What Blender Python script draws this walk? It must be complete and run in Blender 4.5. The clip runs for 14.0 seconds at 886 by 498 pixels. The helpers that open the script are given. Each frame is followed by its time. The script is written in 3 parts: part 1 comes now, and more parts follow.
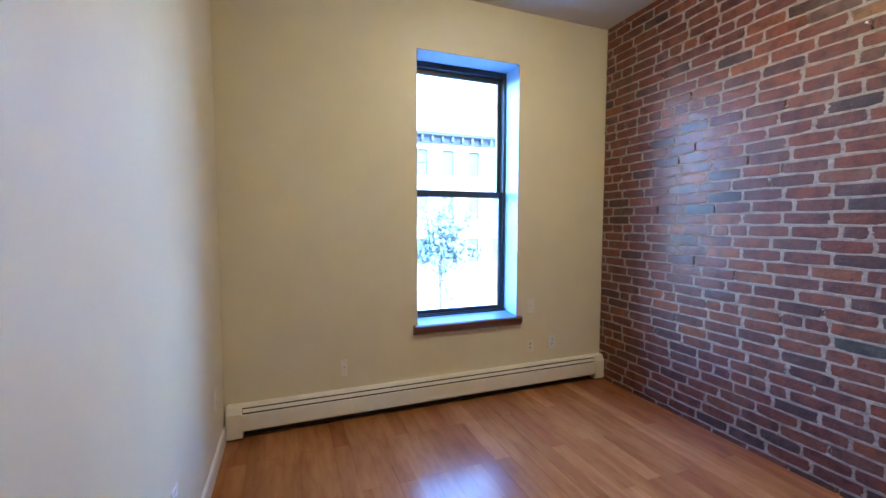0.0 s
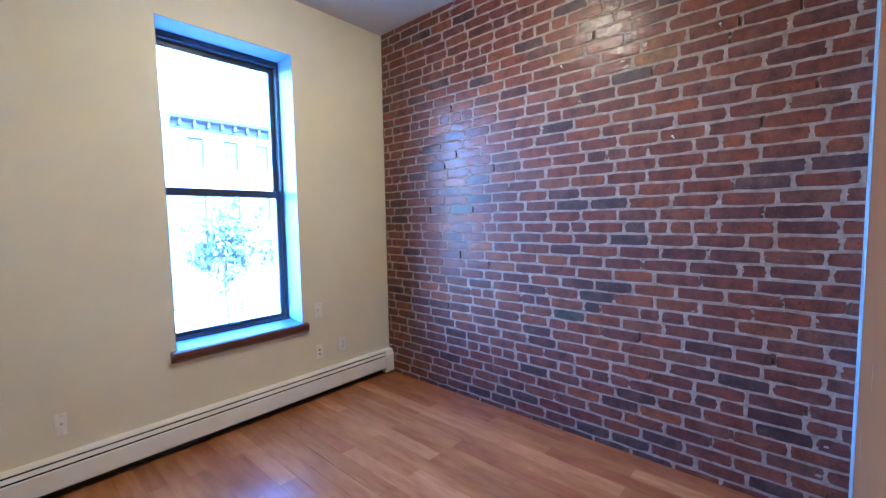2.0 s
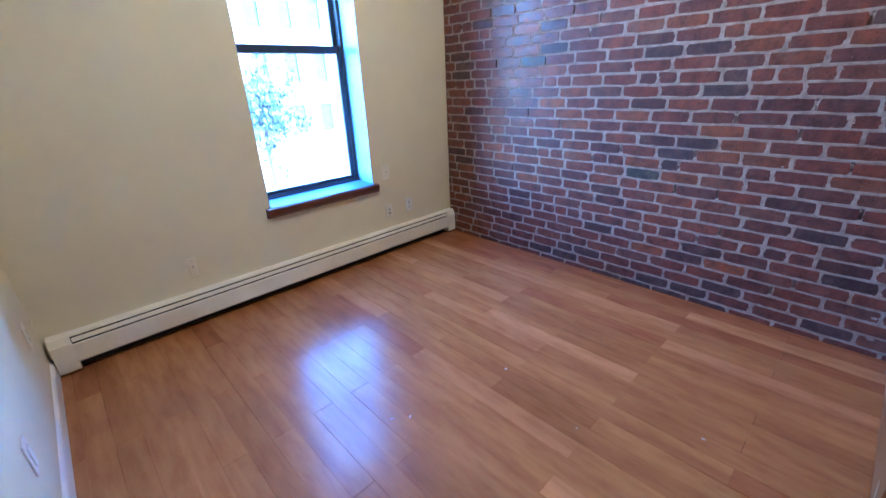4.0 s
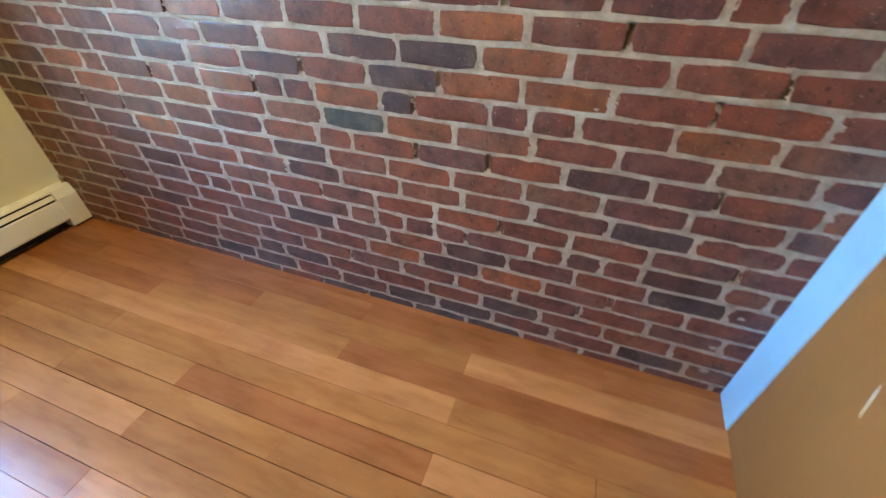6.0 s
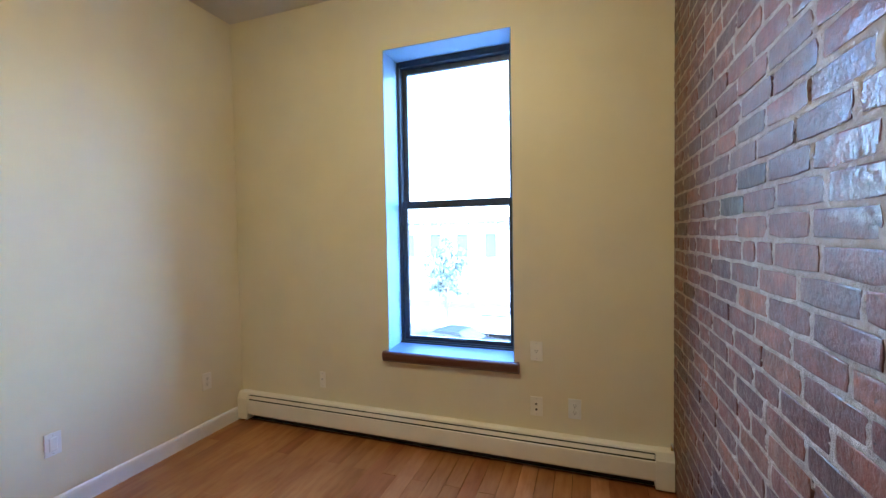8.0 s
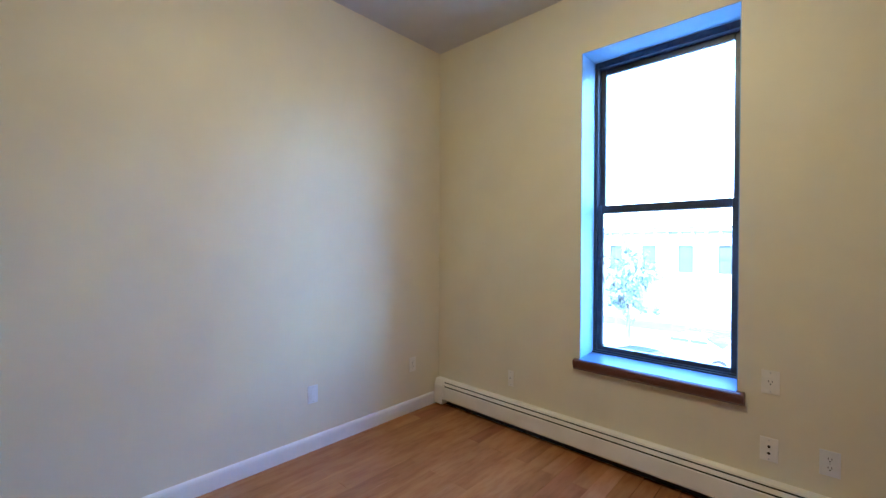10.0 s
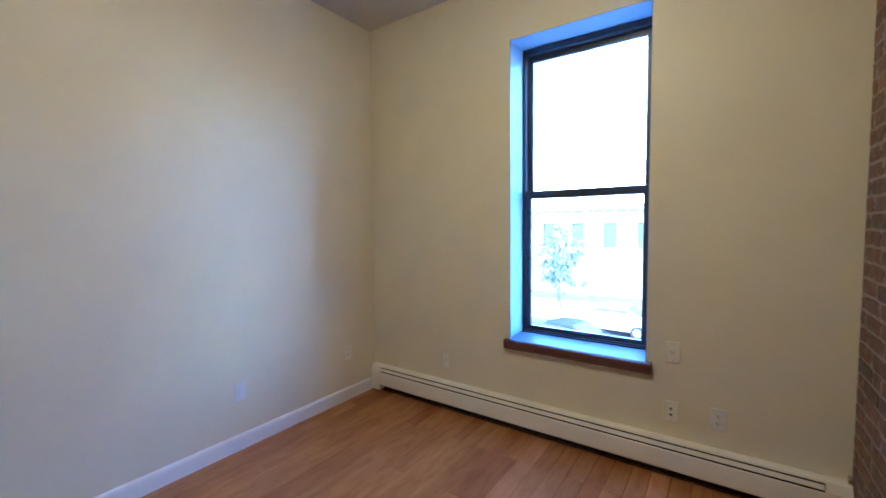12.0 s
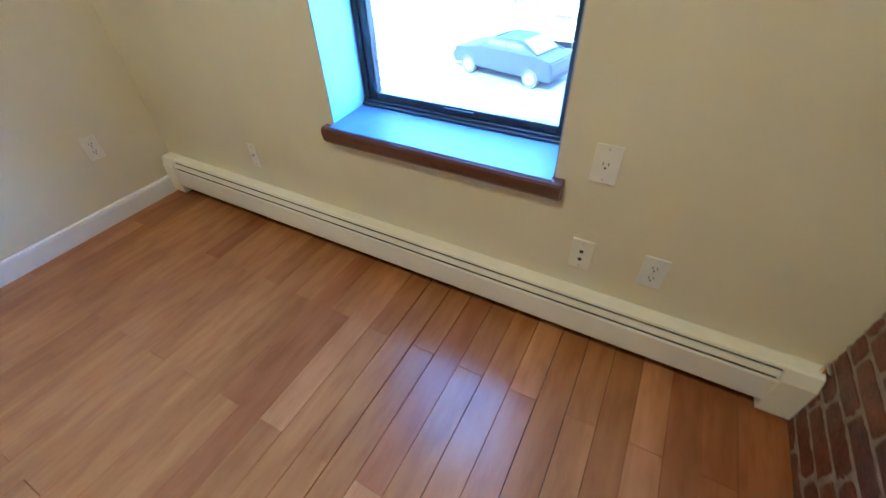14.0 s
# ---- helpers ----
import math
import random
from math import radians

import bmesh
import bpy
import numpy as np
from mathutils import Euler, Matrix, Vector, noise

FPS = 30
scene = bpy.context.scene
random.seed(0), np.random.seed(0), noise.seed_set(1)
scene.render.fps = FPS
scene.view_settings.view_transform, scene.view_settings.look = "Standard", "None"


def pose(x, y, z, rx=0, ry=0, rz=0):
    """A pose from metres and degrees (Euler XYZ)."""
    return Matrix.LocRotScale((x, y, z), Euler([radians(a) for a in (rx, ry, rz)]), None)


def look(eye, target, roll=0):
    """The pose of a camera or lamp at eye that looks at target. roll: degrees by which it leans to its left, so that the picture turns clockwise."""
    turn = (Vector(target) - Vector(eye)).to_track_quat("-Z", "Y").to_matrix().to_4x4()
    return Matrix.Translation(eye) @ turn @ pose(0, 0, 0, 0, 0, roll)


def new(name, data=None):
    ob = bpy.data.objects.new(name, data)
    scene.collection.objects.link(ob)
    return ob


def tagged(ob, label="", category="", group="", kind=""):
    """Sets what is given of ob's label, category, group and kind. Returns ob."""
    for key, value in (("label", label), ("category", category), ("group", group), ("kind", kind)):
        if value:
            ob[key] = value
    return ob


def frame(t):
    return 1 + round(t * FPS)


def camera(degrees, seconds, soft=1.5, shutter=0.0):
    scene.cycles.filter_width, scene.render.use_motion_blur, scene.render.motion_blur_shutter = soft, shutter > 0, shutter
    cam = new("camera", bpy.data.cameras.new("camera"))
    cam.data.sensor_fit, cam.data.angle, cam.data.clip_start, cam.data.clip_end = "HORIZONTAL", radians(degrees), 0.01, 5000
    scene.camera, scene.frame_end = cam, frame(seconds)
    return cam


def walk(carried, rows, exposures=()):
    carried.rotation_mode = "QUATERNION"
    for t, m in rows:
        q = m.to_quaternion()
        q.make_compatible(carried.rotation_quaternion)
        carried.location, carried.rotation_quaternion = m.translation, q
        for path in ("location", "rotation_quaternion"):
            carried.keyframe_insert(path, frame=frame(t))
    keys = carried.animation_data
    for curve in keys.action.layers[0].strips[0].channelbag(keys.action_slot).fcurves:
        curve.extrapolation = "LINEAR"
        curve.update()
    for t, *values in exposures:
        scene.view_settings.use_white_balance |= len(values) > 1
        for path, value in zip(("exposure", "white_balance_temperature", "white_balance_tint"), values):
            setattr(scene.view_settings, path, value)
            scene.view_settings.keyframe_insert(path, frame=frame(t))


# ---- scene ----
cam = camera(94.9, 14.0, 1.4, 0.15)
PATH = [
    (0, (-2.528, -2.78, 1.344), (-1.814, -0.916, 1.215), 0.1),
    (0.5, (-2.483, -2.771, 1.35), (-1.476, -1.049, 1.219), -0.2),
    (1, (-2.447, -2.766, 1.35), (-1.196, -1.211, 1.213), -0.4),
    (1.5, (-2.399, -2.789, 1.359), (-0.99, -1.377, 1.212), -0.6),
    (2, (-2.383, -2.794, 1.365), (-0.89, -1.471, 1.218), -1.0),
    (2.2, (-2.39, -2.793, 1.376), (-0.892, -1.476, 1.226), -1.0),
    (4.3, (-2.63, -2.611, 1.315), (-1.427, -1.356, 0.328), -1.9),
    (4.5, (-2.421, -2.537, 1.289), (-1.217, -1.535, 0.045), -3.0),
    (5, (-2.009, -2.383, 1.272), (-0.752, -1.67, -0.11), -6.3),
    (5.5, (-1.501, -2.374, 1.2), (-0.025, -2.01, -0.099), -1.5),
    (6, (-1.013, -2.373, 1.22), (0.443, -1.842, -0.044), 0.2),
    (6.5, (-0.748, -2.239, 1.262), (0.122, -1.05, -0.09), 5.1),
    (7, (-0.53, -2.262, 1.298), (-0.608, -0.68, 0.077), 1.3),
    (7.5, (-0.446, -2.335, 1.369), (-0.974, -0.483, 0.83), -0.0),
    (8, (-0.43, -2.389, 1.36), (-1.094, -0.503, 1.291), -1.0),
    (8.5, (-0.479, -2.42, 1.36), (-1.339, -0.615, 1.318), 0.2),
    (9, (-0.506, -2.453, 1.371), (-1.693, -0.844, 1.316), 0.4),
    (9.2, (-0.515, -2.463, 1.361), (-1.821, -0.949, 1.312), 0.5),
    (11.5, (-0.513, -2.544, 1.312), (-1.91, -1.113, 1.307), 0.2),
    (12, (-0.486, -2.465, 1.372), (-1.628, -0.827, 1.253), -0.6),
    (12.5, (-0.543, -2.4, 1.345), (-1.359, -0.697, 0.688), -3.2),
    (13, (-0.562, -2.082, 1.261), (-1.125, -0.591, 0.052), -6.9),
    (13.5, (-0.538, -1.636, 1.229), (-1.125, -0.2, -0.034), -4.2),
    (14, (-0.62, -1.056, 1.239), (-1.36, 0.249, -0.084), -2.0),
]
walk(cam, [(t, look(eye, target, roll)) for t, eye, target, roll in PATH],
     [(0.0, 6.12, 5200, 18), (1.0, 6.33, 4700, 21), (2.0, 6.47, 4550, 23), (4.5, 6.46, 4450, 17), (5.0, 6.60, 5150, 4), (5.5, 6.76, 6000, 2), (6.0, 6.97, 6200, 0), (6.6, 6.90, 6500, 0),
      (7.0, 6.67, 6150, 3), (7.5, 6.24, 6000, 10), (8.0, 5.98, 5650, 13), (9.0, 5.99, 5050, 15), (11.5, 5.95, 5100, 16), (12.5, 5.86, 4800, 19), (13.0, 6.27, 5100, 9), (13.5, 6.46, 5150, 6), (14.0, 6.42, 5000, 6)])

# ---- world, sun, exposure ----
world = bpy.data.worlds.new("world")
scene.world = world
world.use_nodes = True
wn = world.node_tree
sky = wn.nodes.new("ShaderNodeTexSky")
sky.sky_type = 'NISHITA'
sky.sun_disc = False
sky.sun_elevation = radians(48)
sky.sun_rotation = radians(165)
sky.air_density = 1.1
sky.dust_density = 0.4
sky.ozone_density = 5.0
wn.links.new(sky.outputs[0], wn.nodes["Background"].inputs[0])
wn.nodes["Background"].inputs[1].default_value = 0.15

sun_data = bpy.data.lights.new("sun", 'SUN')
sun_data.energy = 0.8
sun_data.angle = radians(8)
sun_data.color = (1.0, 0.95, 0.87)
sun = new("sun", sun_data)
sun.matrix_world = look((6, -20, 24), (0, 0, 0))

# ---- plan ----
W = -2.918         # west wall
H = 2.949          # ceiling
S = -3.30          # south wall
FRONT = -2.970     # closet front
CL = -1.124        # closet's west side
WX0, WX1, WZ0, WZ1 = -1.663, -0.834, 0.602, 2.555   # window opening
COURSE = 0.0684


# ---- materials ----
def node(nt, kind, **inputs):
    n = nt.nodes.new(kind)
    for k, v in inputs.items():
        n.inputs[k.replace("_", " ")].default_value = v
    return n


def base(name):
    m = bpy.data.materials.new(name)
    m.use_nodes = True
    nt = m.node_tree
    return m, nt, nt.nodes["Principled BSDF"]


def coords(nt, scale=(1, 1, 1)):
    g = nt.nodes.new("ShaderNodeNewGeometry")
    mp = nt.nodes.new("ShaderNodeMapping")
    mp.inputs["Scale"].default_value = scale
    nt.links.new(g.outputs["Position"], mp.inputs["Vector"])
    return mp.outputs["Vector"]


def noise_tex(nt, vec, scale, detail=4, rough=0.55):
    n = node(nt, "ShaderNodeTexNoise", Scale=scale, Detail=detail, Roughness=rough)
    nt.links.new(vec, n.inputs["Vector"])
    return n.outputs["Fac"]


def ramp(nt, fac, stops):
    r = nt.nodes.new("ShaderNodeValToRGB")
    e = r.color_ramp.elements
    while len(e) < len(stops):
        e.new(0.5)
    for el, (p, c) in zip(e, stops):
        el.position = p
        el.color = (*c, 1) if len(c) == 3 else c
    nt.links.new(fac, r.inputs["Fac"])
    return r.outputs["Color"]


def mixc(nt, fac, a, b, mode='MIX'):
    m = nt.nodes.new("ShaderNodeMix")
    m.data_type = 'RGBA'
    m.blend_type = mode
    for sock, v in ((0, fac), (6, a), (7, b)):
        if isinstance(v, (int, float)):
            m.inputs[sock].default_value = v
        elif isinstance(v, tuple):
            m.inputs[sock].default_value = (*v, 1)
        else:
            nt.links.new(v, m.inputs[sock])
    return m.outputs[2]


def bump(nt, height, strength, dist, normal=None):
    b = node(nt, "ShaderNodeBump", Strength=strength, Distance=dist)
    nt.links.new(height, b.inputs["Height"])
    if normal:
        nt.links.new(normal, b.inputs["Normal"])
    return b.outputs["Normal"]


def painted(name, color, rough=0.55, var=0.06, scale=3.0, grain=120.0, bump_d=0.0012, coat=0.0):
    """Paint: broad patches, fine roller grain."""
    m, nt, p = base(name)
    v = coords(nt)
    big = noise_tex(nt, v, scale, 3)
    dark = tuple(c * (1 - var * 2) for c in color)
    lite = tuple(min(1, c * (1 + var)) for c in color)
    nt.links.new(ramp(nt, big, [(0.3, dark), (0.7, lite)]), p.inputs["Base Color"])
    p.inputs["Roughness"].default_value = rough
    p.inputs["Coat Weight"].default_value = coat
    n1 = bump(nt, noise_tex(nt, v, grain, 2), 0.35, bump_d)
    n2 = bump(nt, noise_tex(nt, v, 2.2, 2), 0.25, 0.012, n1)
    nt.links.new(n2, p.inputs["Normal"])
    return m


def plain(name, color, rough=0.5, metal=0.0, var=0.1, scale=30.0):
    m, nt, p = base(name)
    v = coords(nt)
    f = noise_tex(nt, v, scale, 4)
    nt.links.new(ramp(nt, f, [(0.3, tuple(c * (1 - var) for c in color)), (0.7, tuple(min(1, c * (1 + var)) for c in color))]), p.inputs["Base Color"])
    p.inputs["Roughness"].default_value = rough
    p.inputs["Metallic"].default_value = metal
    nt.links.new(bump(nt, f, 0.15, 0.001), p.inputs["Normal"])
    return m


def brick_mat(name, islands=False, tint=None):
    """Old red brick under a worn clear sealer."""
    m, nt, p = base(name)
    v = coords(nt)
    if islands:
        rnd = nt.nodes.new("ShaderNodeNewGeometry").outputs["Random Per Island"]
    else:
        rnd = nt.nodes.new("ShaderNodeObjectInfo").outputs["Random"]
    if tint:
        col = tuple(tint)
        colour = mixc(nt, 0.0, col, col)
    else:
        colour = ramp(nt, rnd, [(0.0, (0.043, 0.028, 0.029)), (0.12, (0.092, 0.033, 0.028)), (0.3, (0.145, 0.042, 0.025)), (0.5, (0.100, 0.039, 0.034)),
                                (0.66, (0.167, 0.052, 0.028)), (0.8, (0.117, 0.038, 0.029)), (0.9, (0.207, 0.068, 0.027)), (1.0, (0.078, 0.044, 0.045))])
    cloud = noise_tex(nt, v, 14, 5, 0.65)
    colour = mixc(nt, 0.95, colour, ramp(nt, cloud, [(0.28, (0.34, 0.34, 0.38)), (0.5, (0.86, 0.84, 0.84)), (0.76, (1.5, 1.16, 0.9))]), 'MULTIPLY')
    pits = noise_tex(nt, v, 75, 2, 0.5)
    colour = mixc(nt, ramp(nt, pits, [(0.29, (0.85, 0.85, 0.85)), (0.36, (0, 0, 0))]), colour, (0.02, 0.013, 0.012))
    speck = noise_tex(nt, v, 160, 3, 0.7)
    colour = mixc(nt, ramp(nt, speck, [(0.62, (0, 0, 0)), (0.74, (0.5, 0.5, 0.5))]), colour, (0.42, 0.33, 0.27))
    smear = noise_tex(nt, v, 5.5, 6, 0.7)
    colour = mixc(nt, ramp(nt, smear, [(0.52, (0, 0, 0)), (0.8, (0.38, 0.38, 0.38))]), colour, (0.23, 0.16, 0.13))
    nt.links.new(colour, p.inputs["Base Color"])
    rr = ramp(nt, noise_tex(nt, v, 22, 4), [(0.3, (0.34, 0.34, 0.34)), (0.75, (0.6, 0.6, 0.6))])
    nt.links.new(rr, p.inputs["Roughness"])
    p.inputs["Specular IOR Level"].default_value = 0.25
    n1 = bump(nt, noise_tex(nt, v, 34, 6, 0.65), 0.5, 0.006)
    n2 = bump(nt, pits, 0.5, 0.004, bump(nt, speck, 0.3, 0.0015, n1))
    nt.links.new(n2, p.inputs["Normal"])
    p.inputs["Coat Weight"].default_value = 0.3
    p.inputs["Coat Roughness"].default_value = 0.17
    nt.links.new(bump(nt, noise_tex(nt, v, 30, 3, 0.5), 0.8, 0.004), p.inputs["Coat Normal"])
    return m


def mortar_mat():
    m, nt, p = base("mortar")
    v = coords(nt)
    f = noise_tex(nt, v, 18, 6, 0.7)
    nt.links.new(ramp(nt, f, [(0.25, (0.129, 0.093, 0.073)), (0.5, (0.271, 0.211, 0.168)), (0.75, (0.404, 0.335, 0.275))]), p.inputs["Base Color"])
    p.inputs["Roughness"].default_value = 0.6
    n1 = bump(nt, noise_tex(nt, v, 70, 5, 0.7), 0.8, 0.006)
    nt.links.new(n1, p.inputs["Normal"])
    return m


def plank_mat(name="floorboard varnish", stops=None):
    """Varnished oak-like boards, grain along y."""
    m, nt, p = base(name)
    oi = nt.nodes.new("ShaderNodeObjectInfo")
    tc = nt.nodes.new("ShaderNodeNewGeometry")
    add = nt.nodes.new("ShaderNodeVectorMath")
    add.operation = 'MULTIPLY_ADD'
    cx = nt.nodes.new("ShaderNodeCombineXYZ")
    for k in (0, 1, 2):
        nt.links.new(oi.outputs["Random"], cx.inputs[k])
    nt.links.new(cx.outputs[0], add.inputs[0])
    add.inputs[1].default_value = (17, 31, 7)
    nt.links.new(tc.outputs["Position"], add.inputs[2])
    mp = nt.nodes.new("ShaderNodeMapping")
    mp.inputs["Scale"].default_value = (1, 0.06, 1)
    nt.links.new(add.outputs[0], mp.inputs["Vector"])
    grain = noise_tex(nt, mp.outputs[0], 55, 5, 0.6)
    broad = noise_tex(nt, mp.outputs[0], 9, 3, 0.5)
    tone = ramp(nt, oi.outputs["Random"], stops or [(0.0, (0.339, 0.146, 0.046)), (0.2, (0.362, 0.158, 0.052)), (0.85, (0.390, 0.175, 0.058)), (0.95, (0.407, 0.187, 0.064)), (1.0, (0.418, 0.195, 0.069))])
    c = mixc(nt, 0.4, tone, ramp(nt, grain, [(0.3, (0.86, 0.82, 0.78)), (0.6, (1.04, 1.04, 1.04))]), 'MULTIPLY')
    c = mixc(nt, 0.8, c, ramp(nt, broad, [(0.25, (0.72, 0.64, 0.56)), (0.65, (1.12, 1.12, 1.1))]), 'MULTIPLY')
    v = coords(nt)
    soft = noise_tex(nt, coords(nt, (1, 0.4, 1)), 4.5, 2, 0.45)
    c = mixc(nt, 0.8, c, ramp(nt, soft, [(0.3, (0.84, 0.79, 0.73)), (0.7, (1.1, 1.1, 1.1))]), 'MULTIPLY')
    figure = noise_tex(nt, coords(nt, (1, 0.22, 1)), 26, 3, 0.55)
    c = mixc(nt, 0.7, c, ramp(nt, figure, [(0.34, (0.80, 0.73, 0.66)), (0.52, (1.0, 1.0, 1.0)), (0.72, (1.12, 1.14, 1.16))]), 'MULTIPLY')
    nt.links.new(c, p.inputs["Base Color"])
    rr = ramp(nt, noise_tex(nt, v, 3.5, 2, 0.5), [(0.3, (0.19, 0.19, 0.19)), (0.7, (0.26, 0.26, 0.26))])
    nt.links.new(rr, p.inputs["Roughness"])
    n1 = bump(nt, grain, 0.05, 0.001)
    n2 = bump(nt, noise_tex(nt, v, 9, 2), 0.12, 0.006, n1)
    p.inputs["Specular IOR Level"].default_value = 0.3
    p.inputs["Coat Weight"].default_value = 0.2
    p.inputs["Coat Roughness"].default_value = 0.5
    nt.links.new(n2, p.inputs["Normal"])
    return m


def wood(name, dark, lite, rough=0.4, axis='z', scale=40.0, coat=0.0):
    m, nt, p = base(name)
    sc = {'z': (1, 1, 0.06), 'x': (0.06, 1, 1), 'y': (1, 0.06, 1)}[axis]
    v = coords(nt, sc)
    g = noise_tex(nt, v, scale, 5, 0.6)
    c = ramp(nt, g, [(0.3, dark), (0.7, lite)])
    v2 = coords(nt)
    c = mixc(nt, 0.6, c, ramp(nt, noise_tex(nt, v2, 2.5, 4), [(0.3, (0.82, 0.8, 0.78)), (0.7, (1.08, 1.08, 1.08))]), 'MULTIPLY')
    nt.links.new(c, p.inputs["Base Color"])
    p.inputs["Roughness"].default_value = rough
    p.inputs["Coat Weight"].default_value = coat
    p.inputs["Coat Roughness"].default_value = 0.12
    nt.links.new(bump(nt, g, 0.15, 0.001), p.inputs["Normal"])
    return m


def glass_mat(name):
    m = bpy.data.materials.new(name)
    m.use_nodes = True
    nt = m.node_tree
    out = nt.nodes["Material Output"]
    tr = nt.nodes.new("ShaderNodeBsdfTransparent")
    tr.inputs[0].default_value = (0.80, 0.84, 0.86, 1)
    gl = node(nt, "ShaderNodeBsdfGlossy", Roughness=0.02)
    mx = node(nt, "ShaderNodeMixShader", Fac=0.05)
    nt.links.new(tr.outputs[0], mx.inputs[1])
    nt.links.new(gl.outputs[0], mx.inputs[2])
    nt.links.new(mx.outputs[0], out.inputs["Surface"])
    return m


def glow(name, color, strength):
    m, nt, p = base(name)
    p.inputs["Base Color"].default_value = (0.8, 0.78, 0.7, 1)
    p.inputs["Emission Color"].default_value = (*color, 1)
    p.inputs["Emission Strength"].default_value = strength
    return m


CREAM = painted("cream wall paint", (0.725, 0.66, 0.482), 0.5, 0.02)
CEIL = painted("ceiling paint", (0.62, 0.60, 0.56), 0.8, 0.03)
TRIM = painted("white trim paint", (0.78, 0.77, 0.74), 0.35, 0.03, 8)
# blue of the window's skylight is put into this base colour
REVEAL = painted("reveal paint with skylight blue", (0.25, 0.40, 0.56), 0.45, 0.03, 5)
HEAT = painted("enamelled heater metal", (0.83, 0.79, 0.69), 0.38, 0.03, 6, 200, 0.0004)
# near-black: shade in the heater's slots and bottom gap, put in the colour
HEATD = plain("heater inside, shade colour", (0.022, 0.02, 0.018), 0.6, 0.3)
BLACKM = plain("bronze window metal", (0.024, 0.034, 0.042), 0.38, 0.0, 0.3)
BRICKP = brick_mat("brick")
BRICKI = brick_mat("brick far", True)
MORTAR = mortar_mat()
# darker mortar colour that deepens the shade in raked-out joints
RAKED = plain("raked joint with shade", (0.11, 0.075, 0.057), 0.9, 0, 0.4)
PLANK = plank_mat()
PLANKL = plank_mat("light floorboard varnish", [(0.0, (0.452, 0.203, 0.077)), (1.0, (0.492, 0.232, 0.093))])
PLANKR = plank_mat("red floorboard varnish", [(0.0, (0.288, 0.107, 0.035)), (1.0, (0.322, 0.124, 0.042))])
SUBFLOOR = plain("dark subfloor", (0.03, 0.018, 0.012), 0.9)
SILLW = wood("stained sill wood", (0.075, 0.024, 0.016), (0.13, 0.045, 0.028), 0.3, 'x', 40, 0.6)
# blue sky reflected on the sill top, put into the base colour
SILLT = painted("sill top skylight blue", (0.095, 0.145, 0.25), 0.5, 0.08, 12)
LUAN = wood("tan flush veneer", (0.235, 0.092, 0.024), (0.255, 0.103, 0.028), 0.5, 'z', 14)
# colour lowered to hold the shade on the closet's side
DOORW = wood("red-brown veneer darkened for shade", (0.06, 0.019, 0.008), (0.095, 0.031, 0.013), 0.35, 'z', 36, 0.3)
EDGEW = wood("dark edge wood", (0.13, 0.055, 0.025), (0.2, 0.09, 0.042), 0.5)
PLATE = painted("ivory plastic", (0.8, 0.76, 0.66), 0.35, 0.02, 20, 300, 0.0002)
PLATEW = painted("white plastic", (0.74, 0.74, 0.72), 0.35, 0.02, 20, 300, 0.0002)
SLOT = plain("dark slot", (0.03, 0.028, 0.025), 0.6)
METAL = plain("brushed steel", (0.55, 0.53, 0.5), 0.35, 1.0)
BRASS = plain("dull brass", (0.5, 0.36, 0.16), 0.4, 1.0)
PLASTER = plain("white plaster crumb", (0.5, 0.46, 0.42), 0.9)
GLASS = glass_mat("window glass")
LAMPG = glow("warm lamp glass", (1.0, 0.795, 0.385), 1.85)


# ---- mesh helpers ----
def box(bm, x0, x1, y0, y1, z0, z1, bevel=0.0, seg=1):
    vs = [bm.verts.new((x, y, z)) for x in (x0, x1) for y in (y0, y1) for z in (z0, z1)]
    fs = [bm.faces.new([vs[i] for i in q]) for q in ((0, 1, 3, 2), (4, 6, 7, 5), (0, 4, 5, 1), (2, 3, 7, 6), (0, 2, 6, 4), (1, 5, 7, 3))]
    if bevel:
        es = {e for f in fs for e in f.edges}
        bmesh.ops.bevel(bm, geom=list(es), offset=bevel, segments=seg, affect='EDGES', profile=0.5)
    return vs


def cyl(bm, c, r0, r1, h, axis='z', seg=20):
    rot = {'z': Matrix.Identity(4), 'x': Matrix.Rotation(radians(90), 4, 'Y'), 'y': Matrix.Rotation(radians(-90), 4, 'X')}[axis]
    bmesh.ops.create_cone(bm, cap_ends=True, segments=seg, radius1=r0, radius2=r1, depth=h, matrix=Matrix.Translation(c) @ rot)


def extrude_profile(bm, pts, x0, x1):
    """Profile of (y, z) points drawn out along x."""
    a = [bm.verts.new((x0, y, z)) for y, z in pts]
    b = [bm.verts.new((x1, y, z)) for y, z in pts]
    n = len(pts)
    for i in range(n):
        j = (i + 1) % n
        bm.faces.new((a[i], b[i], b[j], a[j]))
    bm.faces.new(a[::-1])
    bm.faces.new(b)


def mesh_of(name, bm, mat):
    bmesh.ops.recalc_face_normals(bm, faces=bm.faces)
    me = bpy.data.meshes.new(name)
    bm.to_mesh(me)
    bm.free()
    if mat:
        me.materials.append(mat)
    return me


def part(name, bm, mat, parent=None, label="", smooth=False):
    me = mesh_of(name, bm, mat)
    if smooth:
        for p in me.polygons:
            p.use_smooth = True
    ob = new(name, me)
    if parent:
        ob.parent = parent
    if label:
        ob["label"] = label
    return ob


def boxpart(name, dims, mat, parent=None, label="", bevel=0.0, seg=1):
    bm = bmesh.new()
    box(bm, *dims, bevel, seg)
    return part(name, bm, mat, parent, label)


def empty(name, m=None):
    ob = new(name)
    if m is not None:
        ob.matrix_world = m
    return ob


def structure(ob, label, category):
    return tagged(ob, label, category, "", "structure")


